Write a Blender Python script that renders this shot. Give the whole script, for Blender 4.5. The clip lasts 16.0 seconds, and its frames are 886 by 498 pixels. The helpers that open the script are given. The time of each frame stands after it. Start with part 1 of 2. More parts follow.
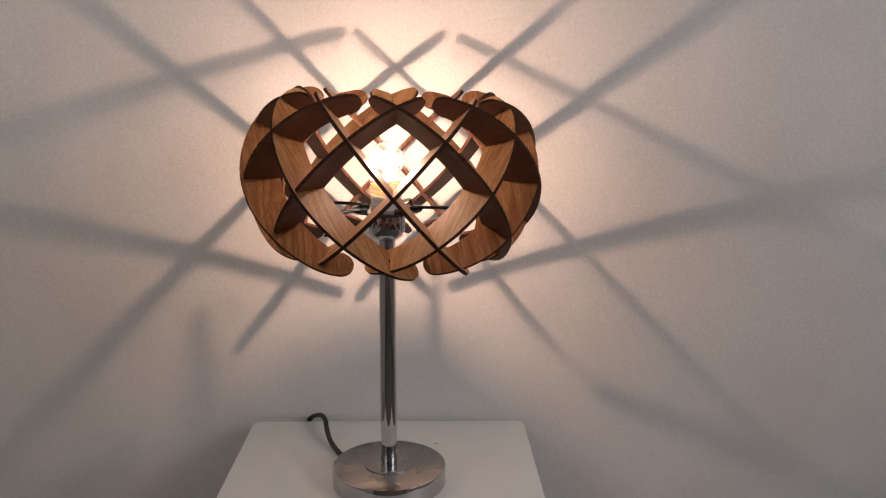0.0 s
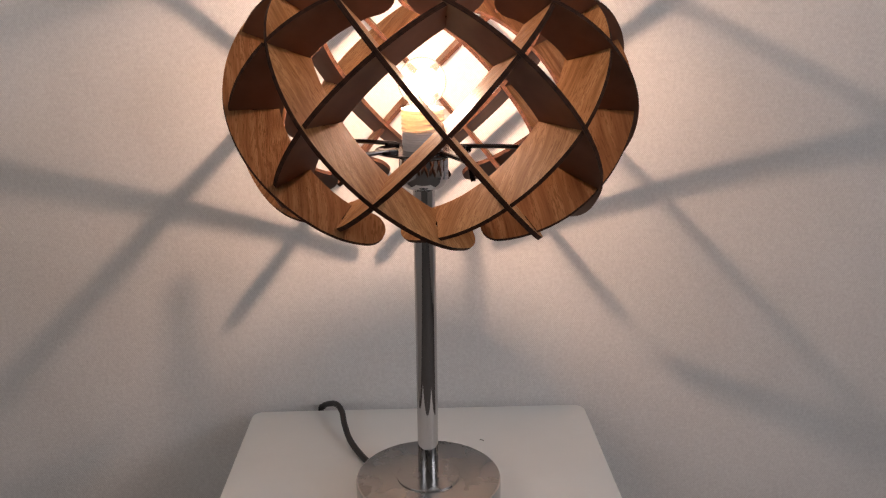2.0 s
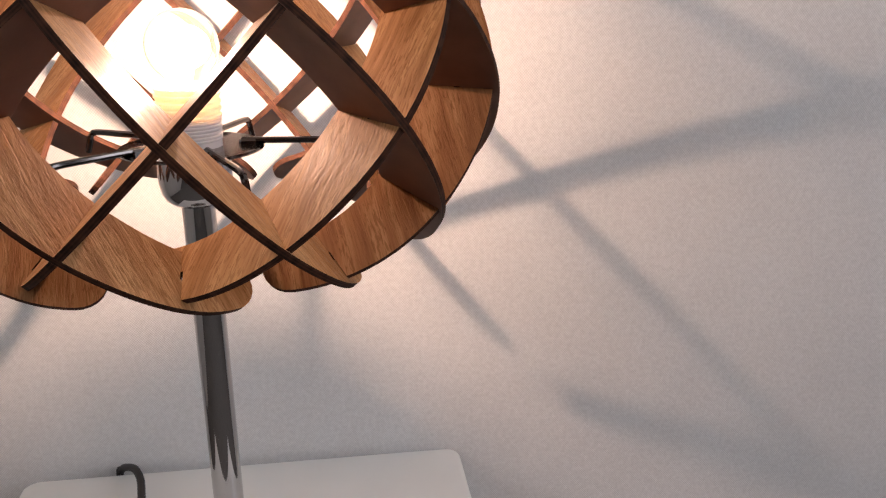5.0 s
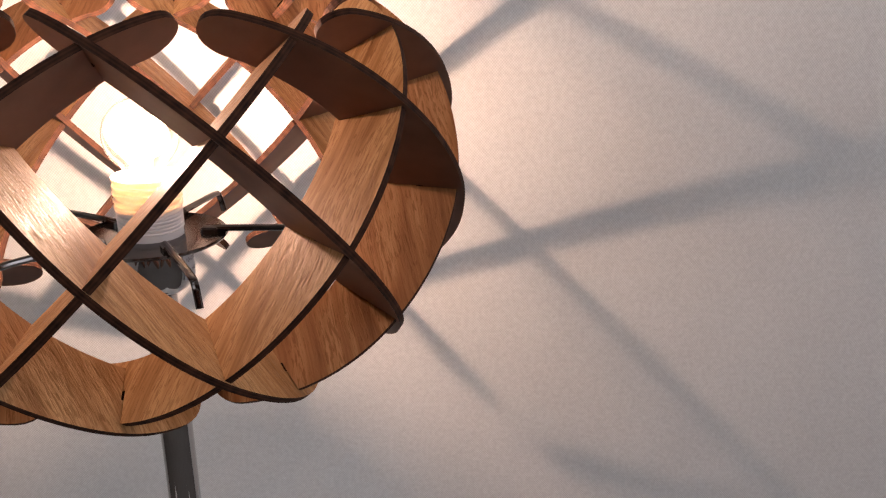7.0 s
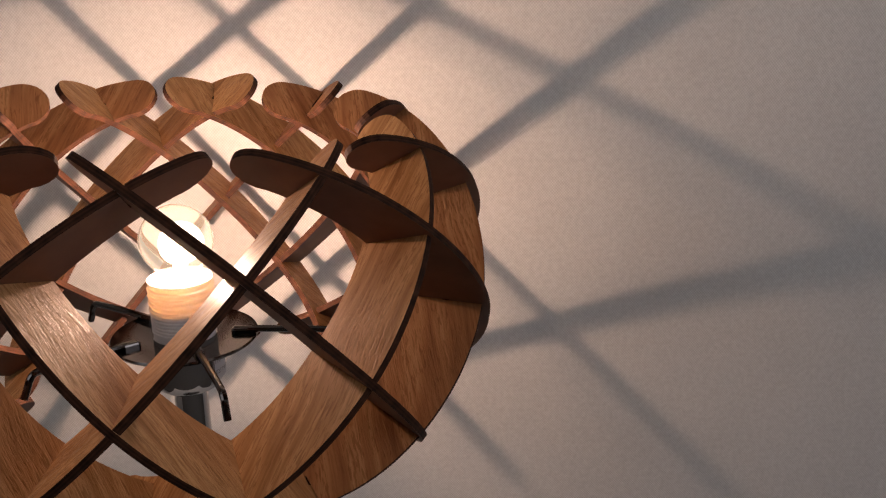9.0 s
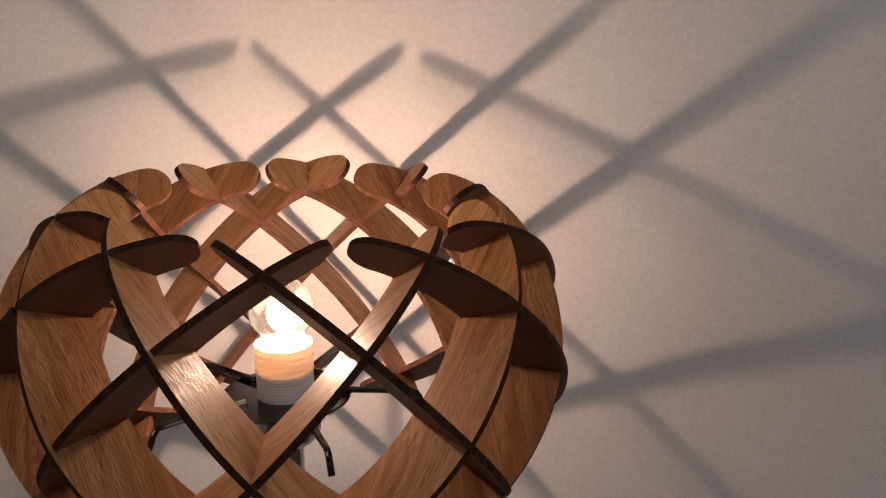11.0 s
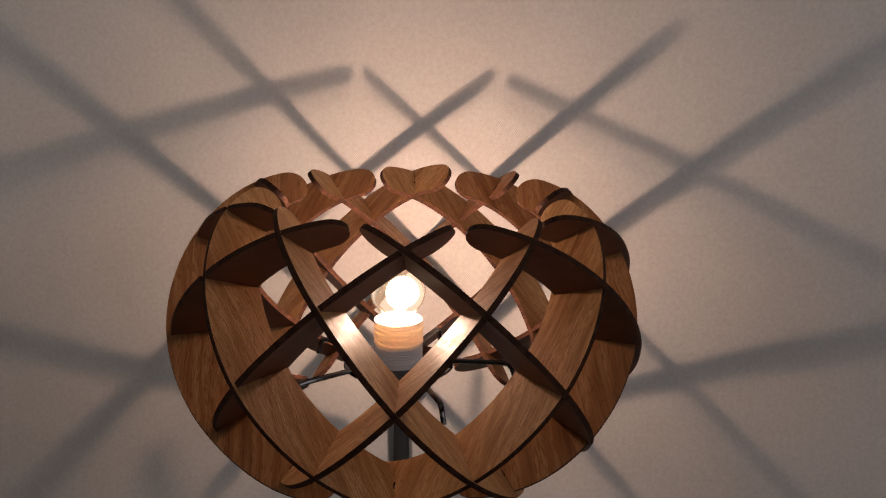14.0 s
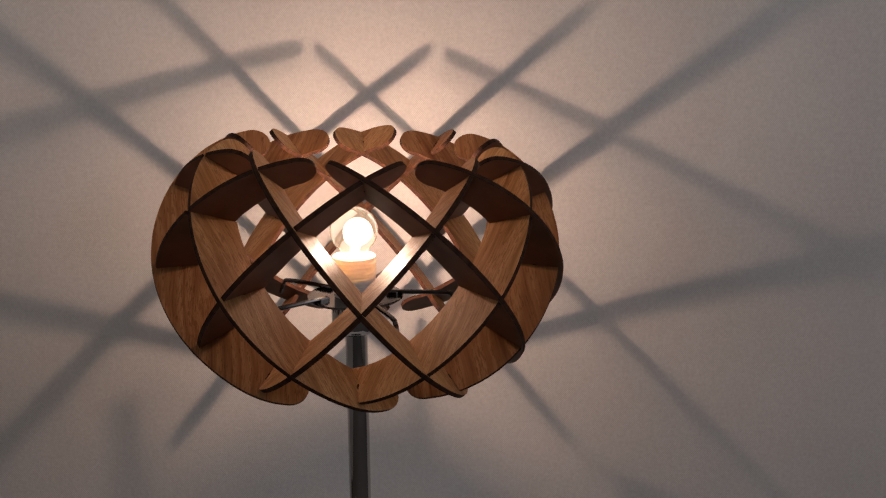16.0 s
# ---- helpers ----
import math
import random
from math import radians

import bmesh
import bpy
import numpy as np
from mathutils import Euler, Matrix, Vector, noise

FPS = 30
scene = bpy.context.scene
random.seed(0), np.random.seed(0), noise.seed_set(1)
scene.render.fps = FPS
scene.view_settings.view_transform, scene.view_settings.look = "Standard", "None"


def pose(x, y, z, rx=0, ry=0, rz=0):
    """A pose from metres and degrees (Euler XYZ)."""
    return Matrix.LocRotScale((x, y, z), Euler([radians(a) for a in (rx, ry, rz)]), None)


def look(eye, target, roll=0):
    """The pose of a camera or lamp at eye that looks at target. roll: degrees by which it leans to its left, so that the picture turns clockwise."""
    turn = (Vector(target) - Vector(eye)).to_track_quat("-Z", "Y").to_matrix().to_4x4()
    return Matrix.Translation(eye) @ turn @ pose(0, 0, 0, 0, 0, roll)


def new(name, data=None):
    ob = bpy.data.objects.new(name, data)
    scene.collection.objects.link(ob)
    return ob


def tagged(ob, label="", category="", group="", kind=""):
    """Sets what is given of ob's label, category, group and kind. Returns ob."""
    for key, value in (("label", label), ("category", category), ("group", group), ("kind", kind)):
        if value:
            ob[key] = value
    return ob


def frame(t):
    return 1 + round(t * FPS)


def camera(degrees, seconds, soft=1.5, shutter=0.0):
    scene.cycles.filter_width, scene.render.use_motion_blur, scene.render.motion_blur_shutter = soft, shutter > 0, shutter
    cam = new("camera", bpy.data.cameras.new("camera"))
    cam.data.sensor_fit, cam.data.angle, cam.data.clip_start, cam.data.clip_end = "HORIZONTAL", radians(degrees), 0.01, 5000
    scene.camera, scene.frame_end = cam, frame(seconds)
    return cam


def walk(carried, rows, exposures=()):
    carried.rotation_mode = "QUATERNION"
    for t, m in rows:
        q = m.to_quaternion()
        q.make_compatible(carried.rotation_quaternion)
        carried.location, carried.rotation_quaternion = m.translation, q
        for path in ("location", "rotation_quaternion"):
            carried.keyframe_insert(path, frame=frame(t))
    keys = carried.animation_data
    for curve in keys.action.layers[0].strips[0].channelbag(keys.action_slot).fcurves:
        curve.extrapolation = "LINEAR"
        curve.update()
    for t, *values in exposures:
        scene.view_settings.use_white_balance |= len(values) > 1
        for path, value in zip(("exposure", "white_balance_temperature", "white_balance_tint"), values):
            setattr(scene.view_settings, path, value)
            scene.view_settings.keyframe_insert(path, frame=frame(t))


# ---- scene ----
cam = camera(55.76, 16.0, soft=1.2)
# lengths below in shade radii; U turns them into metres; ZC is the height of the shade's centre
U = 0.175
TABLE_Z = 0.55
ZC = TABLE_Z + 2.295 * U
ROWS = [
    (0.0, 0.4219, -5.6953, 0.6161, 78.612, -0.160, 0.851),
    (0.5, 0.3264, -5.4823, 0.5342, 77.670, -0.174, 1.961),
    (1.0, 0.1853, -5.0700, 0.4856, 76.372, -0.023, 2.619),
    (1.5, 0.1153, -4.6432, 0.4680, 75.025, 0.296, 2.088),
    (2.0, 0.0736, -4.2468, 0.4406, 73.904, 0.568, 0.208),
    (2.5, -0.0040, -4.0047, 0.4306, 73.092, 0.585, -2.276),
    (3.0, 0.0838, -3.7933, 0.4450, 72.633, 0.433, -4.420),
    (3.5, 0.1928, -3.4538, 0.3664, 72.304, 0.391, -5.711),
    (4.0, 0.3270, -3.2132, 0.3029, 71.805, 0.311, -6.106),
    (6.5, 0.6777, -2.7578, 0.5814, 69.999, -0.071, -5.172),
    (7.0, 0.7228, -2.7331, 0.6674, 70.016, -0.091, -4.445),
    (7.5, 0.7328, -2.6741, 0.7474, 70.234, -0.088, -3.668),
    (8.0, 0.7689, -2.6500, 0.8109, 70.564, -0.249, -2.975),
    (10.5, 0.6695, -2.8445, 1.0869, 74.147, 0.025, 0.195),
    (11.0, 0.5996, -2.9182, 1.1126, 74.883, 0.017, 0.945),
    (11.5, 0.4858, -2.9512, 1.1500, 75.509, -0.026, 1.852),
    (12.0, 0.3648, -3.0180, 1.1562, 75.923, -0.032, 2.995),
    (12.5, 0.3044, -3.0943, 1.1571, 76.228, -0.043, 4.111),
    (13.0, 0.2678, -3.2206, 1.1418, 76.367, -0.085, 4.783),
    (13.5, 0.3219, -3.3569, 1.1301, 76.437, -0.059, 5.076),
    (14.0, 0.4316, -3.5324, 1.1256, 76.617, -0.061, 4.548),
    (14.5, 0.4646, -3.7074, 1.1011, 76.761, 0.163, 3.612),
    (15.0, 0.4542, -3.8954, 1.0549, 76.779, 0.079, 2.045),
    (15.5, 0.4184, -4.0341, 1.0192, 76.814, 0.020, 0.504),
    (16.0, 0.3709, -4.1583, 0.9678, 76.774, 0.011, -0.465),
]
EXPOSURES = [(0.0, 0.45, 6300, 10), (1.5, 0.57, 6300, 10), (2.5, 0.64, 6250, 10), (3.0, 0.6, 6250, 10), (3.5, 0.64, 6150, 10), (4.0, 1.06, 6050, 10), (6.5, 0.84, 6100, 10), (7.5, 0.56, 6100, 10), (8.0, 0.18, 6200, 10), (10.5, -0.22, 6300, 10), (11.5, -0.15, 6300, 10), (12.0, -0.7, 6350, 10), (12.5, -0.64, 6400, 10), (14.5, -0.51, 6300, 10), (16.0, -0.39, 6200, 10)]
walk(cam, [(t, pose(U * x, U * y, ZC + U * z, rx, ry, rz)) for t, x, y, z, rx, ry, rz in ROWS], EXPOSURES)

# ---- world and lights ----
world = bpy.data.worlds.new("world")
scene.world = world
world.use_nodes = True
wn, wl = world.node_tree.nodes, world.node_tree.links
sky = wn.new("ShaderNodeTexSky")
sky.sky_type, sky.sun_disc, sky.sun_elevation, sky.sun_rotation = "NISHITA", False, radians(25), radians(200)
wl.new(sky.outputs[0], wn["Background"].inputs[0])
wn["Background"].inputs[1].default_value = 0.1

STEM, STEM_Y = -0.0508 * U, 0.0253 * U                    # the stem stands a little beside the shade's centre
WALL_Y = 1.2185 * U
ROOM_L, ROOM_R, ROOM_B, ROOM_H = -1.35, 2.1, -2.8, 2.4
OPEN_Y0, OPEN_Y1, OPEN_Z0, OPEN_Z1 = -2.1, -0.5, 1.35, 2.25

bulb_lamp = bpy.data.lights.new("bulb_light", "POINT")
bulb_lamp.energy, bulb_lamp.color, bulb_lamp.shadow_soft_size = 2.3, (1.0, 0.625, 0.435), 0.022 * U
new("bulb_light", bulb_lamp).location = (-0.0410 * U, 0.0150 * U, ZC + 0.1003 * U)

# second softer lamp added in the bulb: fills shadows, lights the front slats
glow = bpy.data.lights.new("bulb_fill_light", "POINT")
glow.energy, glow.color, glow.shadow_soft_size = 0.85, (1.0, 0.625, 0.435), 0.045 * U
new("bulb_fill_light", glow).location = (-0.008 * U, -0.055 * U, ZC + 0.130 * U)

# daylight fill from unseen windows, added high in the two side walls
for wall_x, inward, power, tint in ((ROOM_R + 0.03, -1, 12.2, (0.96, 0.92, 0.93)), (ROOM_L - 0.03, 1, 3.5, (1.0, 0.90, 0.80))):
    day = bpy.data.lights.new("side_fill_light", "AREA")
    day.shape, day.size, day.size_y = "RECTANGLE", OPEN_Y1 - OPEN_Y0 - 0.1, OPEN_Z1 - OPEN_Z0 - 0.1
    day.energy, day.color = power, tint
    day_ob = new("side_fill_light", day)
    day_ob.matrix_world = look((wall_x, (OPEN_Y0 + OPEN_Y1) / 2, (OPEN_Z0 + OPEN_Z1) / 2), (wall_x + inward, (OPEN_Y0 + OPEN_Y1) / 2, (OPEN_Z0 + OPEN_Z1) / 2))


# ---- materials ----
def mat(name, color=(0.8, 0.8, 0.8), rough=0.5, metal=0.0, **more):
    m = bpy.data.materials.new(name)
    m.use_nodes = True
    b = m.node_tree.nodes["Principled BSDF"]
    b.inputs["Base Color"].default_value = (*color, 1)
    b.inputs["Roughness"].default_value = rough
    b.inputs["Metallic"].default_value = metal
    for key, value in more.items():
        b.inputs[key.replace("_", " ")].default_value = value
    return m


def nodes_of(m):
    return m.node_tree.nodes, m.node_tree.links, m.node_tree.nodes["Principled BSDF"]


def add(n, kind, **sets):
    node = n.new("ShaderNode" + kind)
    for key, value in sets.items():
        if key == "operation":
            node.operation = value
        elif key == "blend_type":
            node.blend_type = value
        elif key == "rotation_type":
            node.rotation_type = value
        else:
            node.inputs[key.replace("_", " ")].default_value = value
    return node


def math_node(n, l, op, a, b=None):
    node = n.new("ShaderNodeMath")
    node.operation = op
    for i, v in enumerate((a, b)):
        if v is None:
            continue
        if isinstance(v, (int, float)):
            node.inputs[i].default_value = v
        else:
            l.new(v, node.inputs[i])
    return node.outputs[0]


def ramp(n, l, fac, stops):
    node = n.new("ShaderNodeValToRGB")
    e = node.color_ramp.elements
    while len(e) < len(stops):
        e.new(0.5)
    for el, (p, c) in zip(e, stops):
        el.position, el.color = p, (*c, 1)
    l.new(fac, node.inputs[0])
    return node.outputs[0]


def bump(n, l, b, height, strength, distance):
    node = n.new("ShaderNodeBump")
    node.inputs["Strength"].default_value = strength
    node.inputs["Distance"].default_value = distance
    l.new(height, node.inputs["Height"])
    l.new(node.outputs[0], b.inputs["Normal"])


def wallpaper():
    """Cream paper with a fine diagonal weave pressed into it."""
    m = mat("woven_wallpaper", (0.72, 0.70, 0.68), 0.85)
    n, l, b = nodes_of(m)
    co = add(n, "TexCoord").outputs["Object"]
    sway = add(n, "TexNoise", Scale=160.0, Detail=1.0)
    l.new(co, sway.inputs["Vector"])
    sep = n.new("ShaderNodeSeparateXYZ")
    l.new(co, sep.inputs[0])
    drift = math_node(n, l, "MULTIPLY", sway.outputs[0], 1.1)
    across = math_node(n, l, "SINE", math_node(n, l, "ADD", math_node(n, l, "MULTIPLY", sep.outputs[0], 2 * math.pi / 0.0023), drift))
    upward = math_node(n, l, "SINE", math_node(n, l, "ADD", math_node(n, l, "MULTIPLY", sep.outputs[2], 2 * math.pi / 0.0026), drift))
    weave = math_node(n, l, "MULTIPLY", math_node(n, l, "MULTIPLY", across, upward), 0.15)
    big = add(n, "TexNoise", Scale=5.0, Detail=4.0)
    l.new(co, big.inputs["Vector"])
    fine = add(n, "TexNoise", Scale=240.0, Detail=3.0)
    l.new(co, fine.inputs["Vector"])
    tone = math_node(n, l, "ADD", math_node(n, l, "MULTIPLY", big.outputs[0], 0.5), math_node(n, l, "MULTIPLY", fine.outputs[0], 0.5))
    tone = math_node(n, l, "ADD", tone, math_node(n, l, "MULTIPLY", weave, 1.45))
    l.new(ramp(n, l, tone, [(0.22, (0.60, 0.58, 0.56)), (0.78, (0.83, 0.815, 0.795))]), b.inputs["Base Color"])
    bump(n, l, b, math_node(n, l, "ADD", math_node(n, l, "MULTIPLY", weave, 3.0), math_node(n, l, "MULTIPLY", fine.outputs[0], 0.6)), 0.3, 0.0006)
    return m


def plain(name, c0, c1, rough, scale=12.0, bumpy=0.05):
    """Paint or plaster: two tones, faint dents."""
    m = mat(name, c0, rough)
    n, l, b = nodes_of(m)
    co = add(n, "TexCoord").outputs["Object"]
    a = add(n, "TexNoise", Scale=scale, Detail=6.0, Roughness=0.6)
    l.new(co, a.inputs["Vector"])
    l.new(ramp(n, l, a.outputs[0], [(0.3, c0), (0.7, c1)]), b.inputs["Base Color"])
    f = add(n, "TexNoise", Scale=scale * 25, Detail=2.0)
    l.new(co, f.inputs["Vector"])
    bump(n, l, b, f.outputs[0], bumpy, 0.0005)
    return m


def veneer(name, red):
    """Oiled oak-like veneer; the grain runs along the slat's own y."""
    m = mat(name, (0.3, 0.18, 0.1), 0.5)
    n, l, b = nodes_of(m)
    co = add(n, "TexCoord").outputs["Object"]
    rnd = add(n, "ObjectInfo").outputs["Random"]
    shift = n.new("ShaderNodeCombineXYZ")
    for i, k in enumerate((7.0, 13.0, 29.0)):
        l.new(math_node(n, l, "MULTIPLY", rnd, k), shift.inputs[i])
    place = add(n, "VectorMath", operation="ADD")
    turn = add(n, "VectorRotate", rotation_type="Z_AXIS")
    l.new(co, turn.inputs["Vector"])
    l.new(math_node(n, l, "MULTIPLY", math_node(n, l, "SUBTRACT", math_node(n, l, "FRACT", math_node(n, l, "MULTIPLY", rnd, 17.0)), 0.5), 0.85), turn.inputs["Angle"])
    wob = add(n, "TexNoise", Scale=11.0, Detail=2.0)
    l.new(turn.outputs[0], wob.inputs["Vector"])
    bend = n.new("ShaderNodeCombineXYZ")
    l.new(math_node(n, l, "MULTIPLY", math_node(n, l, "SUBTRACT", wob.outputs[0], 0.5), 0.012), bend.inputs[0])
    waved = add(n, "VectorMath", operation="ADD")
    l.new(turn.outputs[0], waved.inputs[0])
    l.new(bend.outputs[0], waved.inputs[1])
    l.new(waved.outputs[0], place.inputs[0])
    l.new(shift.outputs[0], place.inputs[1])

    def grain(sx, sy, detail, distortion=0.0):
        mp = n.new("ShaderNodeMapping")
        mp.inputs["Scale"].default_value = (sx, sy, sx * 0.3)
        l.new(place.outputs[0], mp.inputs[0])
        t = add(n, "TexNoise", Scale=1.0, Detail=detail, Roughness=0.6, Distortion=distortion)
        l.new(mp.outputs[0], t.inputs["Vector"])
        return t.outputs[0]

    warp = grain(26, 3.5, 2.0, 0.4)
    streak = grain(190, 8, 3.0, 0.3)
    fibre = grain(620, 20, 3.0, 0.6)
    pores = grain(1000, 120, 2.0, 0.5)
    fleck = grain(420, 120, 2.0)
    wave = math_node(n, l, "SINE", math_node(n, l, "ADD", math_node(n, l, "MULTIPLY", warp, 48.0), math_node(n, l, "MULTIPLY", streak, 3.0)))
    tone = math_node(n, l, "ADD", math_node(n, l, "MULTIPLY", streak, 0.34), math_node(n, l, "MULTIPLY", fibre, 0.34))
    tone = math_node(n, l, "ADD", tone, math_node(n, l, "MULTIPLY", warp, 0.32))
    tone = math_node(n, l, "ADD", tone, math_node(n, l, "MULTIPLY", wave, 0.085))
    tan_wood = ramp(n, l, tone, [(0.30, (0.225, 0.103, 0.039)), (0.50, (0.420, 0.218, 0.090)), (0.70, (0.580, 0.342, 0.155))])
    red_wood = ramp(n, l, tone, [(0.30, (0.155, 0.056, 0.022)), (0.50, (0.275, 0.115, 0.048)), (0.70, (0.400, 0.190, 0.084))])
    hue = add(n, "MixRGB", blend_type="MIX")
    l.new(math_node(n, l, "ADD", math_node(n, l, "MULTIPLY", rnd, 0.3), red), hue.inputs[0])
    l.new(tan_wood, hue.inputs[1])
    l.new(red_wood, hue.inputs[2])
    # open pores gather in the dark half of each growth ring
    late = math_node(n, l, "MULTIPLY", wave, -0.075)
    pit = math_node(n, l, "ADD", pores, late)
    dark = ramp(n, l, pit, [(0.36, (0.30, 0.20, 0.13)), (0.45, (1, 1, 1))])
    mix = add(n, "MixRGB", blend_type="MULTIPLY")
    mix.inputs[0].default_value = 0.45
    l.new(hue.outputs[0], mix.inputs[1])
    l.new(dark, mix.inputs[2])
    l.new(mix.outputs[0], b.inputs["Base Color"])
    b.inputs["Specular IOR Level"].default_value = 0.09
    l.new(ramp(n, l, fleck, [(0.35, (0.66, 0.66, 0.66)), (0.68, (0.38, 0.38, 0.38))]), b.inputs["Roughness"])
    bump(n, l, b, math_node(n, l, "ADD", math_node(n, l, "MULTIPLY", fibre, 0.5), math_node(n, l, "MULTIPLY", pit, 1.5)), 0.2, 0.0008)
    return m


def charred():
    """Laser-cut plywood edge: burnt brown, with the plies as faint lines."""
    m = mat("charred_edge", (0.05, 0.03, 0.02), 0.75, Specular_IOR_Level=0.1)
    n, l, b = nodes_of(m)
    co = add(n, "TexCoord").outputs["Object"]
    sep = n.new("ShaderNodeSeparateXYZ")
    l.new(co, sep.inputs[0])
    ply = math_node(n, l, "SINE", math_node(n, l, "MULTIPLY", sep.outputs[2], 2 * math.pi / 0.0016))
    no = add(n, "TexNoise", Scale=160.0, Detail=4.0)
    l.new(co, no.inputs["Vector"])
    tone = math_node(n, l, "ADD", math_node(n, l, "MULTIPLY", ply, 0.10), no.outputs[0])
    l.new(ramp(n, l, tone, [(0.25, (0.014, 0.007, 0.005)), (0.80, (0.085, 0.034, 0.018))]), b.inputs["Base Color"])
    bump(n, l, b, tone, 0.3, 0.0004)
    return m


def brushed(name, color, rough, spin):
    """Metal with fine turning marks round its axis (spin) or none."""
    m = mat(name, color, rough, 1.0)
    n, l, b = nodes_of(m)
    co = add(n, "TexCoord").outputs["Object"]
    no = add(n, "TexNoise", Scale=30.0, Detail=5.0)
    l.new(co, no.inputs["Vector"])
    l.new(ramp(n, l, no.outputs[0], [(0.3, (rough * 0.75,) * 3), (0.7, (rough * 1.3,) * 3)]), b.inputs["Roughness"])
    if spin:
        ring = n.new("ShaderNodeVectorMath")
        ring.operation = "LENGTH"
        l.new(co, ring.inputs[0])
        fine = n.new("ShaderNodeTexNoise")
        fine.noise_dimensions = "1D"
        fine.inputs["Scale"].default_value = 3000.0
        l.new(ring.outputs["Value"], fine.inputs["W"])
        bump(n, l, b, fine.outputs[0], 0.12, 0.0002)
    return m


def milky_plastic():
    """Thin white plastic that lets some light through."""
    m = mat("milky_white_plastic", (0.80, 0.77, 0.73), 0.35)
    n, l, b = nodes_of(m)
    inner = n.new("ShaderNodeBsdfTranslucent")
    inner.inputs["Color"].default_value = (0.90, 0.70, 0.46, 1)
    both = n.new("ShaderNodeMixShader")
    both.inputs[0].default_value = 0.20
    l.new(b.outputs[0], both.inputs[1])
    l.new(inner.outputs[0], both.inputs[2])
    l.new(both.outputs[0], n["Material Output"].inputs[0])
    return m


M_WALLPAPER = wallpaper()
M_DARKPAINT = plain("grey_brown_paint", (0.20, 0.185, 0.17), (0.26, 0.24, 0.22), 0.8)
M_CEIL = plain("white_ceiling_paint", (0.76, 0.75, 0.735), (0.81, 0.80, 0.785), 0.85)
M_SIDE = plain("beige_paint", (0.58, 0.55, 0.51), (0.64, 0.61, 0.57), 0.8)
M_FLOOR = plain("dark_grey_carpet", (0.12, 0.11, 0.10), (0.18, 0.165, 0.155), 0.95, 20.0, 0.6)
M_LACQUER = plain("white_lacquer", (0.77, 0.77, 0.74), (0.82, 0.82, 0.79), 0.38, 7.0, 0.04)
M_VENEER = veneer("oak_veneer", 0.0)
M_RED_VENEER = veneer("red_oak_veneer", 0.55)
M_CHAR = charred()
M_DARK_FACE = plain("plain_dark_brown", (0.122, 0.056, 0.031), (0.188, 0.088, 0.050), 0.62, 26.0, 0.10)
M_CHROME = brushed("chrome", (0.50, 0.49, 0.49), 0.04, False)
M_STEEL = brushed("spun_steel", (0.31, 0.305, 0.30), 0.26, True)
M_WIRE = brushed("dark_nickel", (0.085, 0.077, 0.073), 0.13, False)
M_PLASTIC = milky_plastic()
M_WHITE = mat("white_plastic", (0.74, 0.72, 0.70), 0.4)
M_BLACK = mat("black_rubber", (0.018, 0.015, 0.014), 0.5)
M_PRINT = mat("grey_print", (0.12, 0.12, 0.13), 0.6)
M_LABEL = mat("silver_label", (0.55, 0.56, 0.58), 0.4)
M_GLASS = mat("bulb_glass", (1, 1, 1), 0.04, Transmission_Weight=1.0, IOR=1.14, Emission_Color=(1.0, 0.72, 0.46, 1), Emission_Strength=0.14)
M_GLOW = mat("glowing_filament", (1, 0.8, 0.6), 0.5, Emission_Color=(1.0, 0.80, 0.56, 1), Emission_Strength=7.0)


# ---- building helpers ----
def mesh_from(name, bm, mats):
    me = bpy.data.meshes.new(name)
    bm.normal_update()
    bm.to_mesh(me)
    bm.free()
    for m in mats if isinstance(mats, (list, tuple)) else [mats]:
        me.materials.append(m)
    return me


def part(name, bm, material, parent=None, label=""):
    ob = new(name, mesh_from(name, bm, material))
    if parent:
        ob.parent = parent
    if label:
        ob["label"] = label
    return ob


def smooth(ob, degrees=35):
    ob.data.polygons.foreach_set("use_smooth", [True] * len(ob.data.polygons))
    ob.data.set_sharp_from_angle(angle=radians(degrees))
    return ob


def box(x0, x1, y0, y1, z0, z1, bevel=0.0, segments=2):
    bm = bmesh.new()
    bmesh.ops.create_cube(bm, size=1)
    for v in bm.verts:
        v.co = ((x0 + x1) / 2 + v.co.x * (x1 - x0), (y0 + y1) / 2 + v.co.y * (y1 - y0), (z0 + z1) / 2 + v.co.z * (z1 - z0))
    if bevel:
        bmesh.ops.bevel(bm, geom=bm.edges[:], offset=bevel, segments=segments, profile=0.5, affect="EDGES")
    return bm


def turned(profile, n=64, close=True):
    """A body of revolution from (radius, height) pairs, bottom to top."""
    bm = bmesh.new()
    rings = []
    for r, z in profile:
        if r < 1e-6:
            rings.append([bm.verts.new((0, 0, z))])
        else:
            rings.append([bm.verts.new((r * math.cos(2 * math.pi * i / n), r * math.sin(2 * math.pi * i / n), z)) for i in range(n)])
    for a, b in zip(rings, rings[1:]):
        if len(a) == len(b) == 1:
            continue
        for i in range(n):
            j = (i + 1) % n
            face = [a[0] if len(a) == 1 else a[i]] + ([] if len(a) == 1 else [a[j]]) + ([b[0]] if len(b) == 1 else [b[j], b[i]])
            bm.faces.new(face)
    return bm


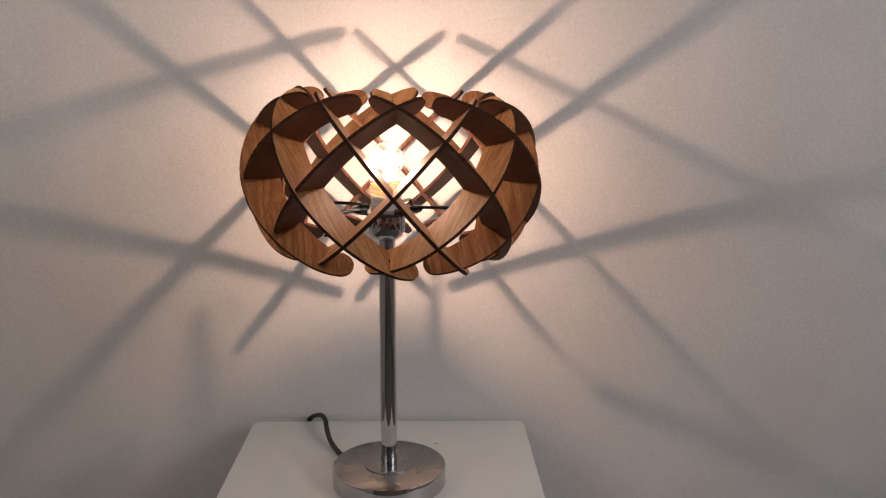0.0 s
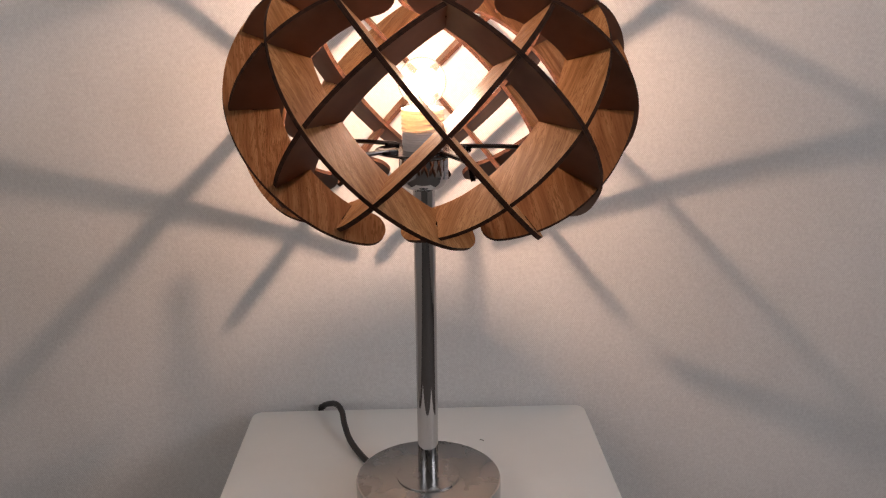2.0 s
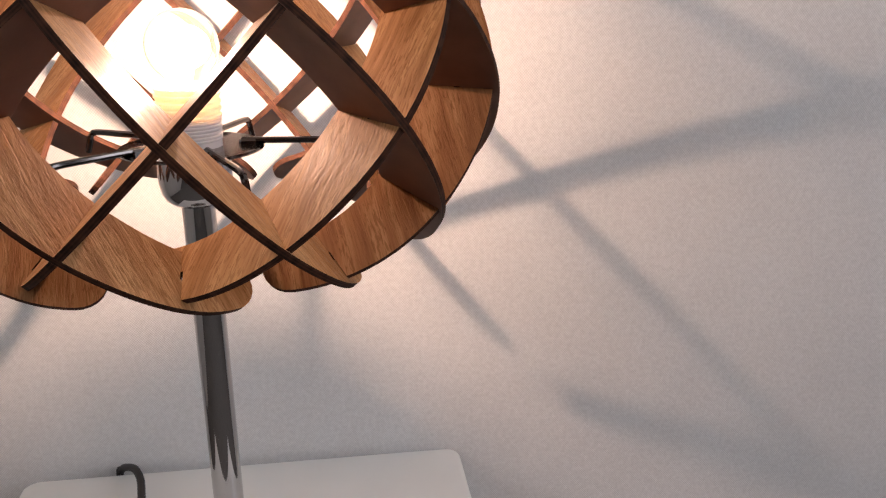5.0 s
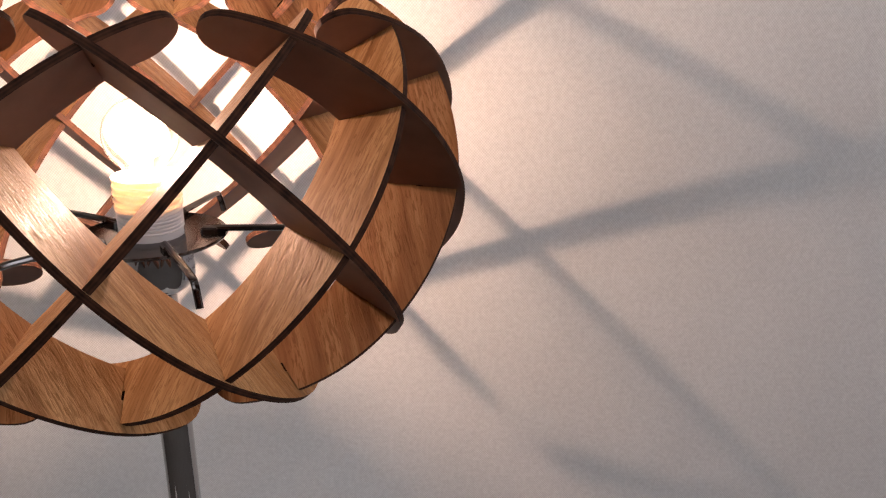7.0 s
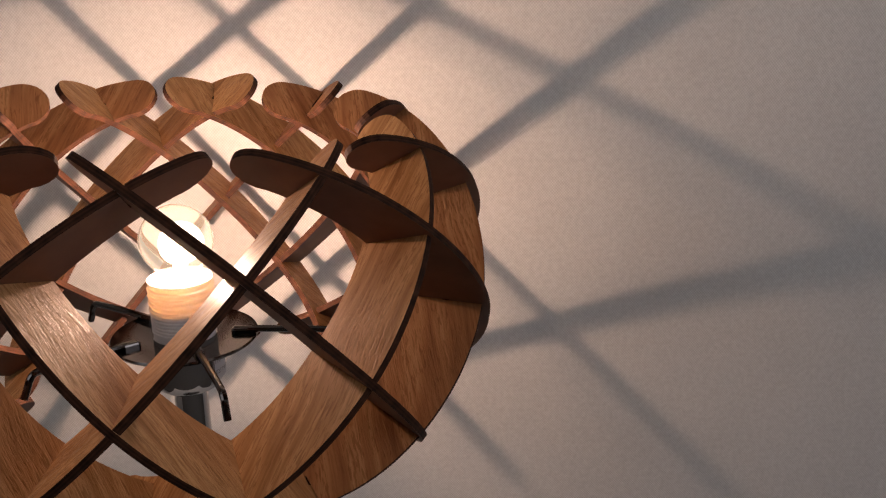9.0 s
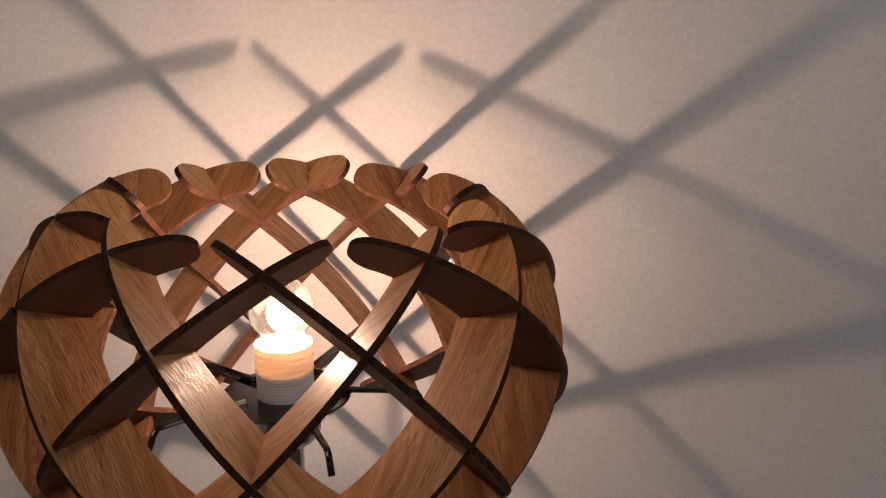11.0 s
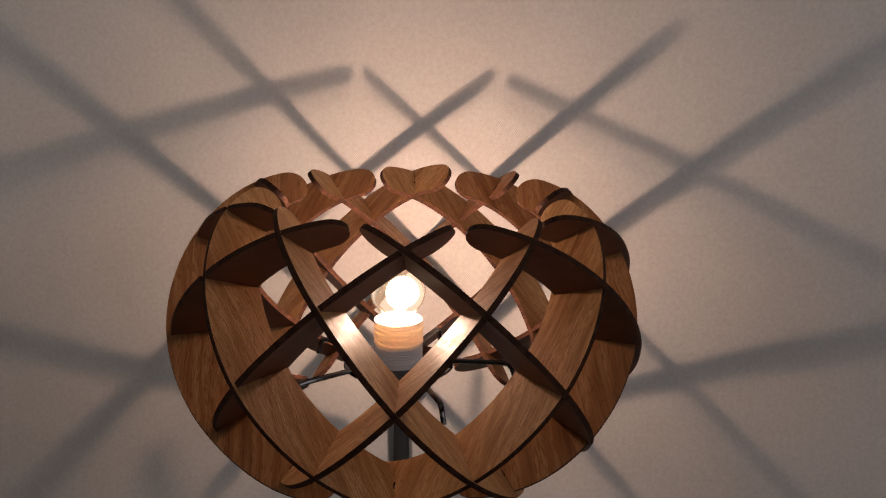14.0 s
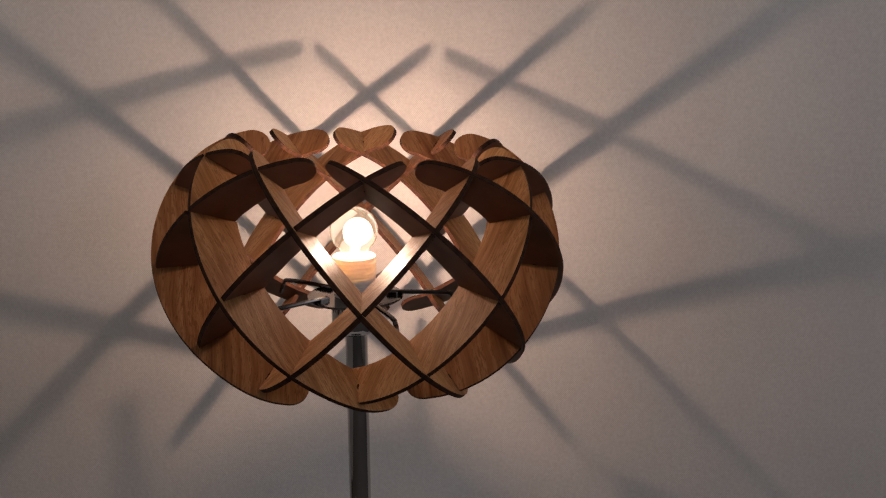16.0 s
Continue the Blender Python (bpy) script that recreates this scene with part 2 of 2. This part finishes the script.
def tube(points, radius, n=10, flat=1.0):
    """A round bar along points, with flat ends."""
    bm = bmesh.new()
    pts = [Vector(p) for p in points]
    rings, up = [], Vector((0, 0, 1))
    for i, p in enumerate(pts):
        along = (pts[min(i + 1, len(pts) - 1)] - pts[max(i - 1, 0)]).normalized()
        side = along.cross(up)
        side = side.normalized() if side.length > 0.05 else Vector((1, 0, 0)).cross(along).normalized()
        over = side.cross(along).normalized()
        rings.append([bm.verts.new(p + radius * (math.cos(2 * math.pi * k / n) * side + flat * math.sin(2 * math.pi * k / n) * over)) for k in range(n)])
    for a, b in zip(rings, rings[1:]):
        for k in range(n):
            bm.faces.new((a[k], a[(k + 1) % n], b[(k + 1) % n], b[k]))
    bm.faces.new(rings[0][::-1])
    bm.faces.new(rings[-1])
    return bm


def bent(points, steps=8):
    """A smooth line through the points (Catmull-Rom)."""
    p = [Vector(q) for q in points]
    p = [2 * p[0] - p[1]] + p + [2 * p[-1] - p[-2]]
    out = []
    for i in range(1, len(p) - 2):
        for s in range(steps):
            t = s / steps
            out.append(0.5 * (2 * p[i] + (p[i + 1] - p[i - 1]) * t + (2 * p[i - 1] - 5 * p[i] + 4 * p[i + 1] - p[i + 2]) * t * t + (3 * p[i] - p[i - 1] - 3 * p[i + 1] + p[i + 2]) * t ** 3))
    return out + [p[-2]]


# ---- the room ----
def structure(name, bm, material, label, category):
    return tagged(part(name, bm, material), label, category, kind="structure")


structure("floor", box(ROOM_L, ROOM_R, ROOM_B, WALL_Y, -0.1, 0), M_FLOOR, "plain dark grey carpeted floor of the room", "floor")
structure("ceiling", box(ROOM_L, ROOM_R, ROOM_B, WALL_Y, ROOM_H, ROOM_H + 0.1), M_CEIL, "plain white painted ceiling", "ceiling")
structure("wall_north", box(ROOM_L - 0.15, ROOM_R + 0.15, WALL_Y, WALL_Y + 0.15, -0.1, ROOM_H + 0.1), M_WALLPAPER, "cream wall with finely woven textured wallpaper", "wall")
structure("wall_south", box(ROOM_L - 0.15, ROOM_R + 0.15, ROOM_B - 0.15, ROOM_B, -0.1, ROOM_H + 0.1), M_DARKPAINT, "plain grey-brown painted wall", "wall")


def opened_wall(x0, x1):
    """An unseen side wall with an opening added for the fill light."""
    bm = bmesh.new()
    for y0, y1, z0, z1 in ((ROOM_B, OPEN_Y0, -0.1, ROOM_H + 0.1), (OPEN_Y1, WALL_Y, -0.1, ROOM_H + 0.1), (OPEN_Y0, OPEN_Y1, -0.1, OPEN_Z0), (OPEN_Y0, OPEN_Y1, OPEN_Z1, ROOM_H + 0.1)):
        b = box(x0, x1, y0, y1, z0, z1)
        me = bpy.data.meshes.new("piece")
        b.to_mesh(me)
        b.free()
        bm.from_mesh(me)
        bpy.data.meshes.remove(me)
    return bm


structure("wall_east", opened_wall(ROOM_R, ROOM_R + 0.15), M_SIDE, "plain beige painted wall, unseen, with an added high opening", "wall")
structure("wall_west", opened_wall(ROOM_L - 0.15, ROOM_L), M_SIDE, "plain beige painted wall, unseen, with an added high opening", "wall")


# ---- nightstand ----
def nightstand():
    w, depth, h = 2.345 * U, 0.40, TABLE_Z
    body = tagged(new("nightstand"), "white lacquered bedside table with a plain top", "nightstand")
    body.matrix_world = pose(-0.142 * U, 1.168 * U, 0, 0, 0, 2.0)
    t = 0.018
    slab = box(-w / 2, w / 2, -depth, 0, h - t, h)
    bmesh.ops.bevel(slab, geom=[e for e in slab.edges if abs(e.verts[0].co.z - e.verts[1].co.z) > 0.001], offset=0.014, segments=6, profile=0.5, affect="EDGES")
    rim = [e for e in slab.edges if abs(e.verts[0].co.z - e.verts[1].co.z) < 0.001 and len(e.link_faces) == 2 and abs(e.calc_face_angle()) > 1]
    bmesh.ops.bevel(slab, geom=rim, offset=0.0025, segments=2, profile=0.5, affect="EDGES")
    smooth(part("top", slab, M_LACQUER, body))
    for s in (-1, 1):
        smooth(part("side_panel", box(min(s * (w / 2 - 0.004), s * (w / 2 - 0.022)), max(s * (w / 2 - 0.004), s * (w / 2 - 0.022)), -depth + 0.004, -0.004, 0, h - t, 0.001), M_LACQUER, body))
    smooth(part("back_panel", box(-w / 2 + 0.022, w / 2 - 0.022, -0.012, -0.006, 0.03, h - t), M_LACQUER, body))
    smooth(part("front_panel", box(-w / 2 + 0.023, w / 2 - 0.023, -depth + 0.004, -depth + 0.022, 0.03, h - t - 0.003, 0.001), M_LACQUER, body))
    return body


nightstand()

lint = [(0.272, 0.698, 0.003), (0.279, 0.691, 0.006), (0.288, 0.688, 0.004), (0.296, 0.681, 0.003)]
lint_ob = part("lint", tube([(x * U, y * U, TABLE_Z + z * U) for x, y, z in bent(lint, 4)], 0.0026 * U, 6), M_BLACK)
tagged(lint_ob, "tiny dark thread lying on the white nightstand", "lint")


# ---- table lamp ----
def table_lamp():
    lamp = tagged(new("table_lamp"), "chrome table lamp with a round steel base, lit", "table lamp")
    lamp.location = (STEM, STEM_Y, TABLE_Z)
    hub = ZC - TABLE_Z                     # height of the shade's centre over the table
    rb, hb = 0.415 * U, 0.145 * U
    base = smooth(part("base", turned([(0, 0), (rb - 0.002, 0), (rb, 0.002), (rb, hb - 0.0015), (rb - 0.0005, hb - 0.0005), (rb - 0.0015, hb), (0, hb)], 96), M_CHROME, lamp, "round polished chrome base"))
    cover = turned([(rb - 0.0016, hb), (rb - 0.0022, hb + 0.0004), (0.186 * U, hb + 0.0006), (0, hb + 0.0006)], 96)
    smooth(part("base_plate", cover, M_STEEL, base, "spun steel cover plate"))
    rc = 0.18 * U
    smooth(part("collar", turned([(rc, hb + 0.0005), (rc, hb + 0.0014), (rc - 0.0006, hb + 0.0020), (0, hb + 0.0022)], 64), M_STEEL, base, "thin round steel collar"))
    smooth(part("stem", turned([(0, hb + 0.002), (0.0585 * U, hb + 0.002), (0.0585 * U, hub - 0.455 * U), (0, hub - 0.455 * U)], 48), M_CHROME, lamp, "straight chrome tube stem"))
    cup = [(0, -0.468), (0.062, -0.468), (0.085, -0.460), (0.108, -0.443), (0.120, -0.418), (0.1265, -0.383), (0.1265, -0.300), (0.120, -0.296), (0, -0.294)]
    smooth(part("socket_cup", turned([(r * U, hub + z * U) for r, z in cup], 64), M_CHROME, lamp, "polished chrome lampholder cup"))
    # threaded white sleeve, and the thinner collar ring at its open top that the bulb shines through
    prof, z = [(0.098, -0.295), (0.104, -0.289), (0.104, -0.235)], -0.235
    while z < -0.165:
        prof += [(0.1075, z + 0.003), (0.1075, z + 0.007), (0.1045, z + 0.010)]
        z += 0.012
    prof += [(0.104, z + 0.002), (0, z + 0.002)]
    sleeve = smooth(part("socket_sleeve", turned([(r * U, hub + h * U) for r, h in prof], 64), M_WHITE, lamp, "white ribbed plastic lampholder sleeve"), 30)
    prof = [(0.091, z + 0.003), (0.1035, z + 0.003)]
    while z < -0.080:
        prof += [(0.111, z + 0.008), (0.111, z + 0.015), (0.1035, z + 0.019), (0.1035, z + 0.022)]
        z += 0.024
    prof += [(0.109, -0.056), (0.108, -0.049), (0.100, -0.047), (0.092, -0.050), (0.091, -0.158)]
    smooth(part("screw_ring", turned([(r * U, hub + h * U) for r, h in prof], 64), M_PLASTIC, sleeve, "glowing translucent screw ring"), 30)
    # shade carrier: a flat ring and five sprung arms
    plate = smooth(part("carrier_ring", turned([(0.108 * U, hub - 0.268 * U), (0.246 * U, hub - 0.268 * U), (0.25 * U, hub - 0.262 * U), (0.246 * U, hub - 0.256 * U), (0.108 * U, hub - 0.256 * U), (0.108 * U, hub - 0.268 * U)], 64), M_WIRE, lamp, "dark nickel shade carrier ring"))
    line = bent([(0.17, 0, -0.243), (0.30, 0, -0.246), (0.47, 0, -0.252), (0.505, 0, -0.268), (0.522, 0, -0.305), (0.534, 0, -0.332)], 6)
    arm = smooth(part("arm", tube([(x * U, y * U, 0.0 + z * U) for x, y, z in line], 0.0120 * U, 10), M_WIRE, plate))
    clip = part("clip", box(0.160 * U, 0.222 * U, -0.016 * U, 0.016 * U, -0.270 * U, -0.236 * U, 0.0015), M_WIRE, plate)
    for i, turn in enumerate((27, 92, 164, 236, 308)):
        a = turn - 90
        for o in (arm, clip):
            c = o if i == 0 else o.copy()
            if i:
                scene.collection.objects.link(c)
            c.matrix_local = pose(0, 0, hub, 0, 0, a)
    # rating label on the cup
    lab = bmesh.new()
    cols = []
    for k in range(9):
        a = radians(-32 + k * 5)
        cols.append([lab.verts.new((0.1282 * U * math.cos(a), 0.1282 * U * math.sin(a), hub + zz * U)) for zz in (-0.408, -0.308)])
    for a, b in zip(cols, cols[1:]):
        lab.faces.new((a[0], b[0], b[1], a[1]))
    label = part("rating_label", lab, M_LABEL, lamp, "small silver rating label")
    for k, (text, zz) in enumerate((("110~250V", -0.345), ("E27 MAX", -0.385))):
        cu = bpy.data.curves.new("print", "FONT")
        cu.body, cu.size, cu.align_x, cu.extrude = text, 0.021 * U, "CENTER", 0.00005
        tmp = new("print_source", cu)
        me = bpy.data.meshes.new_from_object(tmp.evaluated_get(bpy.context.evaluated_depsgraph_get()))
        bpy.data.objects.remove(tmp)
        for v in me.vertices:
            a = radians(-12) + v.co.x / (0.127 * U)
            v.co = (0.1290 * U * math.cos(a), 0.1290 * U * math.sin(a), hub + zz * U + v.co.y)
        me.materials.clear()
        me.materials.append(M_PRINT)
        ob = new("lettering", me)
        ob.parent = label
    cable = bent([(-0.30, 0.24, 0.03), (-0.42, 0.42, 0.022), (-0.52, 0.60, 0.040), (-0.575, 0.76, 0.070), (-0.61, 0.90, 0.100), (-0.66, 1.00, 0.102), (-0.72, 1.08, 0.066), (-0.775, 1.15, 0.010), (-0.80, 1.172, -0.10), (-0.80, 1.172, -0.9)], 8)
    smooth(part("power_cord", tube([(x * U, y * U, z * U) for x, y, z in cable], 0.020 * U, 10), M_BLACK, lamp, "thin black power cord"))
    return lamp


table_lamp()


# ---- bulb ----
def light_bulb():
    bulb = tagged(new("light_bulb"), "clear glass round bulb, glowing warm white", "light bulb")
    bulb.location = (STEM, STEM_Y, ZC)
    r, zc = 0.123, 0.083
    prof = [(0.046, -0.1), (0.050, -0.08), (0.060, -0.04)]
    for k in range(16):
        a = radians(-52 + k * 142 / 15)
        prof.append((r * math.cos(a), zc + r * math.sin(a)))
    prof[-1] = (0, zc + r)
    prof += [(max(0.0, a * 0.965), zc + (b - zc) * 0.965 if b > -0.04 else b) for a, b in prof[::-1]]
    prof.append(prof[0])
    glass = smooth(part("glass", turned([(a * U, b * U) for a, b in prof], 48), M_GLASS, bulb, "clear round glass"))
    glass.visible_shadow = False
    shape = [(0, -0.040), (0.022, -0.038), (0.024, -0.006)]
    shape += [(0.074 * math.cos(radians(v)), 0.078 + 0.074 * math.sin(radians(v))) for v in range(-70, 90, 10)] + [(0, 0.152)]
    core = turned([(a * U, b * U) for a, b in shape], 40)
    for v in core.verts:
        lift = min(1.0, max(0.0, (v.co.z / U + 0.04) / 0.1))
        v.co.x += 0.022 * lift * U
        v.co.y -= 0.020 * lift * U
    ob = smooth(part("filament", core, M_GLOW, bulb, "white-hot glowing filament cluster"))
    ob.visible_shadow = False
    smooth(part("bulb_base", turned([(0, -0.1075 * U), (0.058 * U, -0.1075 * U), (0.058 * U, -0.095 * U), (0.03 * U, -0.08 * U), (0.02 * U, -0.040 * U), (0, -0.036 * U)], 32), M_PLASTIC, bulb))
    return bulb


light_bulb()

# ---- lampshade ----
ALPHA = 0.7327                        # lean of every slat's plane
PHASE = 0.0748                        # turn of the whole shade, radians
ELL = (0.40, 0.6153, 0.7416)            # outer edge: centre and half axes of a near-ellipse
POW = 1.9
THICK = 0.0225


def slat_outline(outer_slots, slots, out):
    """Outline of one crescent slat in its own plane, with half-lap slots (direction, half width) where the others cross it."""
    c, a, b = ELL
    hub = Vector((out, 0))
    end = radians(81.5)

    def point(t):
        low = min(1.0, max(0.0, (-t - radians(42)) / radians(34)))
        drop = (-0.0081 if outer_slots else 0.0248) * low * low * (3 - 2 * low)          # the lower lobes of one set hang fuller
        x, y = c + a * abs(math.cos(t)) ** (2 / POW), b * math.copysign(abs(math.sin(t)) ** (2 / POW), t) - drop
        return Vector((x * (1 - 0.0104 * y), y))

    def edge(t):
        d = point(t + 0.001) - point(t - 0.001)
        return point(t), Vector((d.y, -d.x)).normalized(), 0.252 - 0.092 * (abs(t) / end) ** 1.5

    N = 120
    ts = [-end + 2 * end * i / N for i in range(N + 1)]
    outer = [edge(t)[0] for t in ts]
    inner = [edge(t)[0] - edge(t)[1] * edge(t)[2] for t in ts]

    def cap(t, sign):
        p, n, w = edge(t)
        mid, along = p - n * w / 2, Vector((-n.y, n.x)) * sign
        return [mid + n * (w / 2) * math.cos(s) + along * (w * 0.54) * math.sin(s) for s in [math.pi * k / 12 for k in range(1, 12)]]

    def cut(line, depth_to):
        """Set the slots into one edge of the outline."""
        pts = list(line)
        for along, half in slots:
            across = Vector((-along.y, along.x))
            k0 = [k for k, p in enumerate(pts) if abs((p + hub).dot(across)) < half and p.dot(along) > 0.2]
            if not k0:
                continue
            lo, hi = k0[0] - 1, k0[-1] + 1

            def on(pa, pb, off):
                da, db = (pa + hub).dot(across) - off, (pb + hub).dot(across) - off
                return pa + (pb - pa) * (da / (da - db))

            pa, pb = on(pts[lo], pts[lo + 1], -half), on(pts[hi - 1], pts[hi], half)
            r = depth_to(along)
            pts[lo + 1:hi] = [pa, along * r - across * half - hub, along * r + across * half - hub, pb]
        return pts

    def radius(line, along):
        across = Vector((-along.y, along.x))
        best = min((p + hub for p in line if p.dot(along) > 0.2), key=lambda p: abs(p.dot(across)))
        return best.dot(along)

    def middle(along):
        return 0.5 * (radius(outer, along) + radius(inner, along))

    base_o, base_i = outer, inner
    if outer_slots:
        base_o = cut(outer, middle)
    else:
        base_i = cut(inner, middle)
    return base_o + cap(end, 1) + base_i[::-1] + cap(-end, -1)[::-1]


def slat_mesh(outer_slots, slots, out, veneer_of):
    pts = slat_outline(outer_slots, slots, out)
    bm = bmesh.new()
    h = THICK * U / 2
    lo = [bm.verts.new((p.x * U, p.y * U, -h)) for p in pts]
    hi = [bm.verts.new((p.x * U, p.y * U, h)) for p in pts]
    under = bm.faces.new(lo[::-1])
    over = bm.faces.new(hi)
    (under if outer_slots else over).material_index = 2          # the side turned down is plain dark brown, without grain
    for i in range(len(pts)):
        j = (i + 1) % len(pts)
        f = bm.faces.new((lo[i], lo[j], hi[j], hi[i]))
        f.material_index = 1
    bm.normal_update()
    bmesh.ops.triangulate(bm, faces=[f for f in bm.faces if len(f.verts) > 4])
    return mesh_from("slat", bm, [veneer_of, M_CHAR, M_DARK_FACE])


# hand-fitted slats sit a little uneven: turn about the upright axis, change of lean (both radians), shift outwards
LOOSE = {
    1: [(0.0072, 0.0112, -0.0181), (0.0002, 0.0191, -0.0219), (-0.0120, -0.0103, -0.0255), (0.0146, 0.0509, -0.0118), (0.0172, 0.0480, 0.0072),
         (0.0022, 0.0240, -0.0099), (-0.0120, -0.0158, -0.0133), (-0.0332, 0.0210, -0.0043), (0.0133, -0.0075, -0.0111), (0.0120, -0.0023, -0.0332)],
    -1: [(-0.0109, -0.0106, -0.0173), (0.0010, -0.0024, -0.0143), (0.0075, -0.0089, -0.0047), (0.0125, 0.0287, 0.0132), (0.0144, -0.0198, -0.0073),
         (-0.0065, -0.0035, 0.0532), (-0.0441, 0.0049, 0.0201), (-0.0228, 0.0664, 0.0026), (-0.0182, 0.0127, 0.0070), (-0.0131, 0.0001, -0.0210)],
}


RED_SLATS = {(-1, 8), (-1, 7), (1, 2), (1, 3), (-1, 5)}          # slats that take the darker, redder veneer colours


def lampshade():
    shade = tagged(new("lampshade"), "round lampshade of interlocking laser-cut oak veneer slats, dark underneath", "lampshade")
    shade.matrix_world = Matrix.Translation((0.0010 * U, -0.0115 * U, ZC - 0.0058 * U)) @ Matrix.Rotation(0.0337, 4, "X") @ Matrix.Rotation(0.0352, 4, "Y")
    planes = {}
    for s in (1, -1):
        for k in range(10):
            turn, lean, out = LOOSE[s][k]
            q, lean = PHASE + radians(36 * k) + turn, ALPHA + lean
            e, tg = Vector((math.sin(q), -math.cos(q), 0)), Vector((math.cos(q), math.sin(q), 0))
            d = Vector((0, 0, math.cos(lean))) + tg * (s * math.sin(lean))
            planes[s, k] = e, d, e.cross(d), out
    for (s, k), (e, d, n, out) in planes.items():
        slots = []
        for j in (-2, -1, 0, 1, 2):
            other = planes[-s, (k + s * j) % 10]
            line = n.cross(other[2]).normalized()
            line *= math.copysign(1, line.dot(e + other[0]))
            half = 0.52 * THICK / math.sin(math.acos(min(1, abs(n.dot(other[2])))))
            slots.append((Vector((line.dot(e), line.dot(d))).normalized(), half))
        slots.sort(key=lambda v: v[0].y)
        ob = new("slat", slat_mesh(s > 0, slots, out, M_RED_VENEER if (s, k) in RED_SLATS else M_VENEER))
        ob.parent = shade
        ob.matrix_local = Matrix.Translation(e * out * U) @ Matrix((e, d, n)).transposed().to_4x4()
    return shade


lampshade()
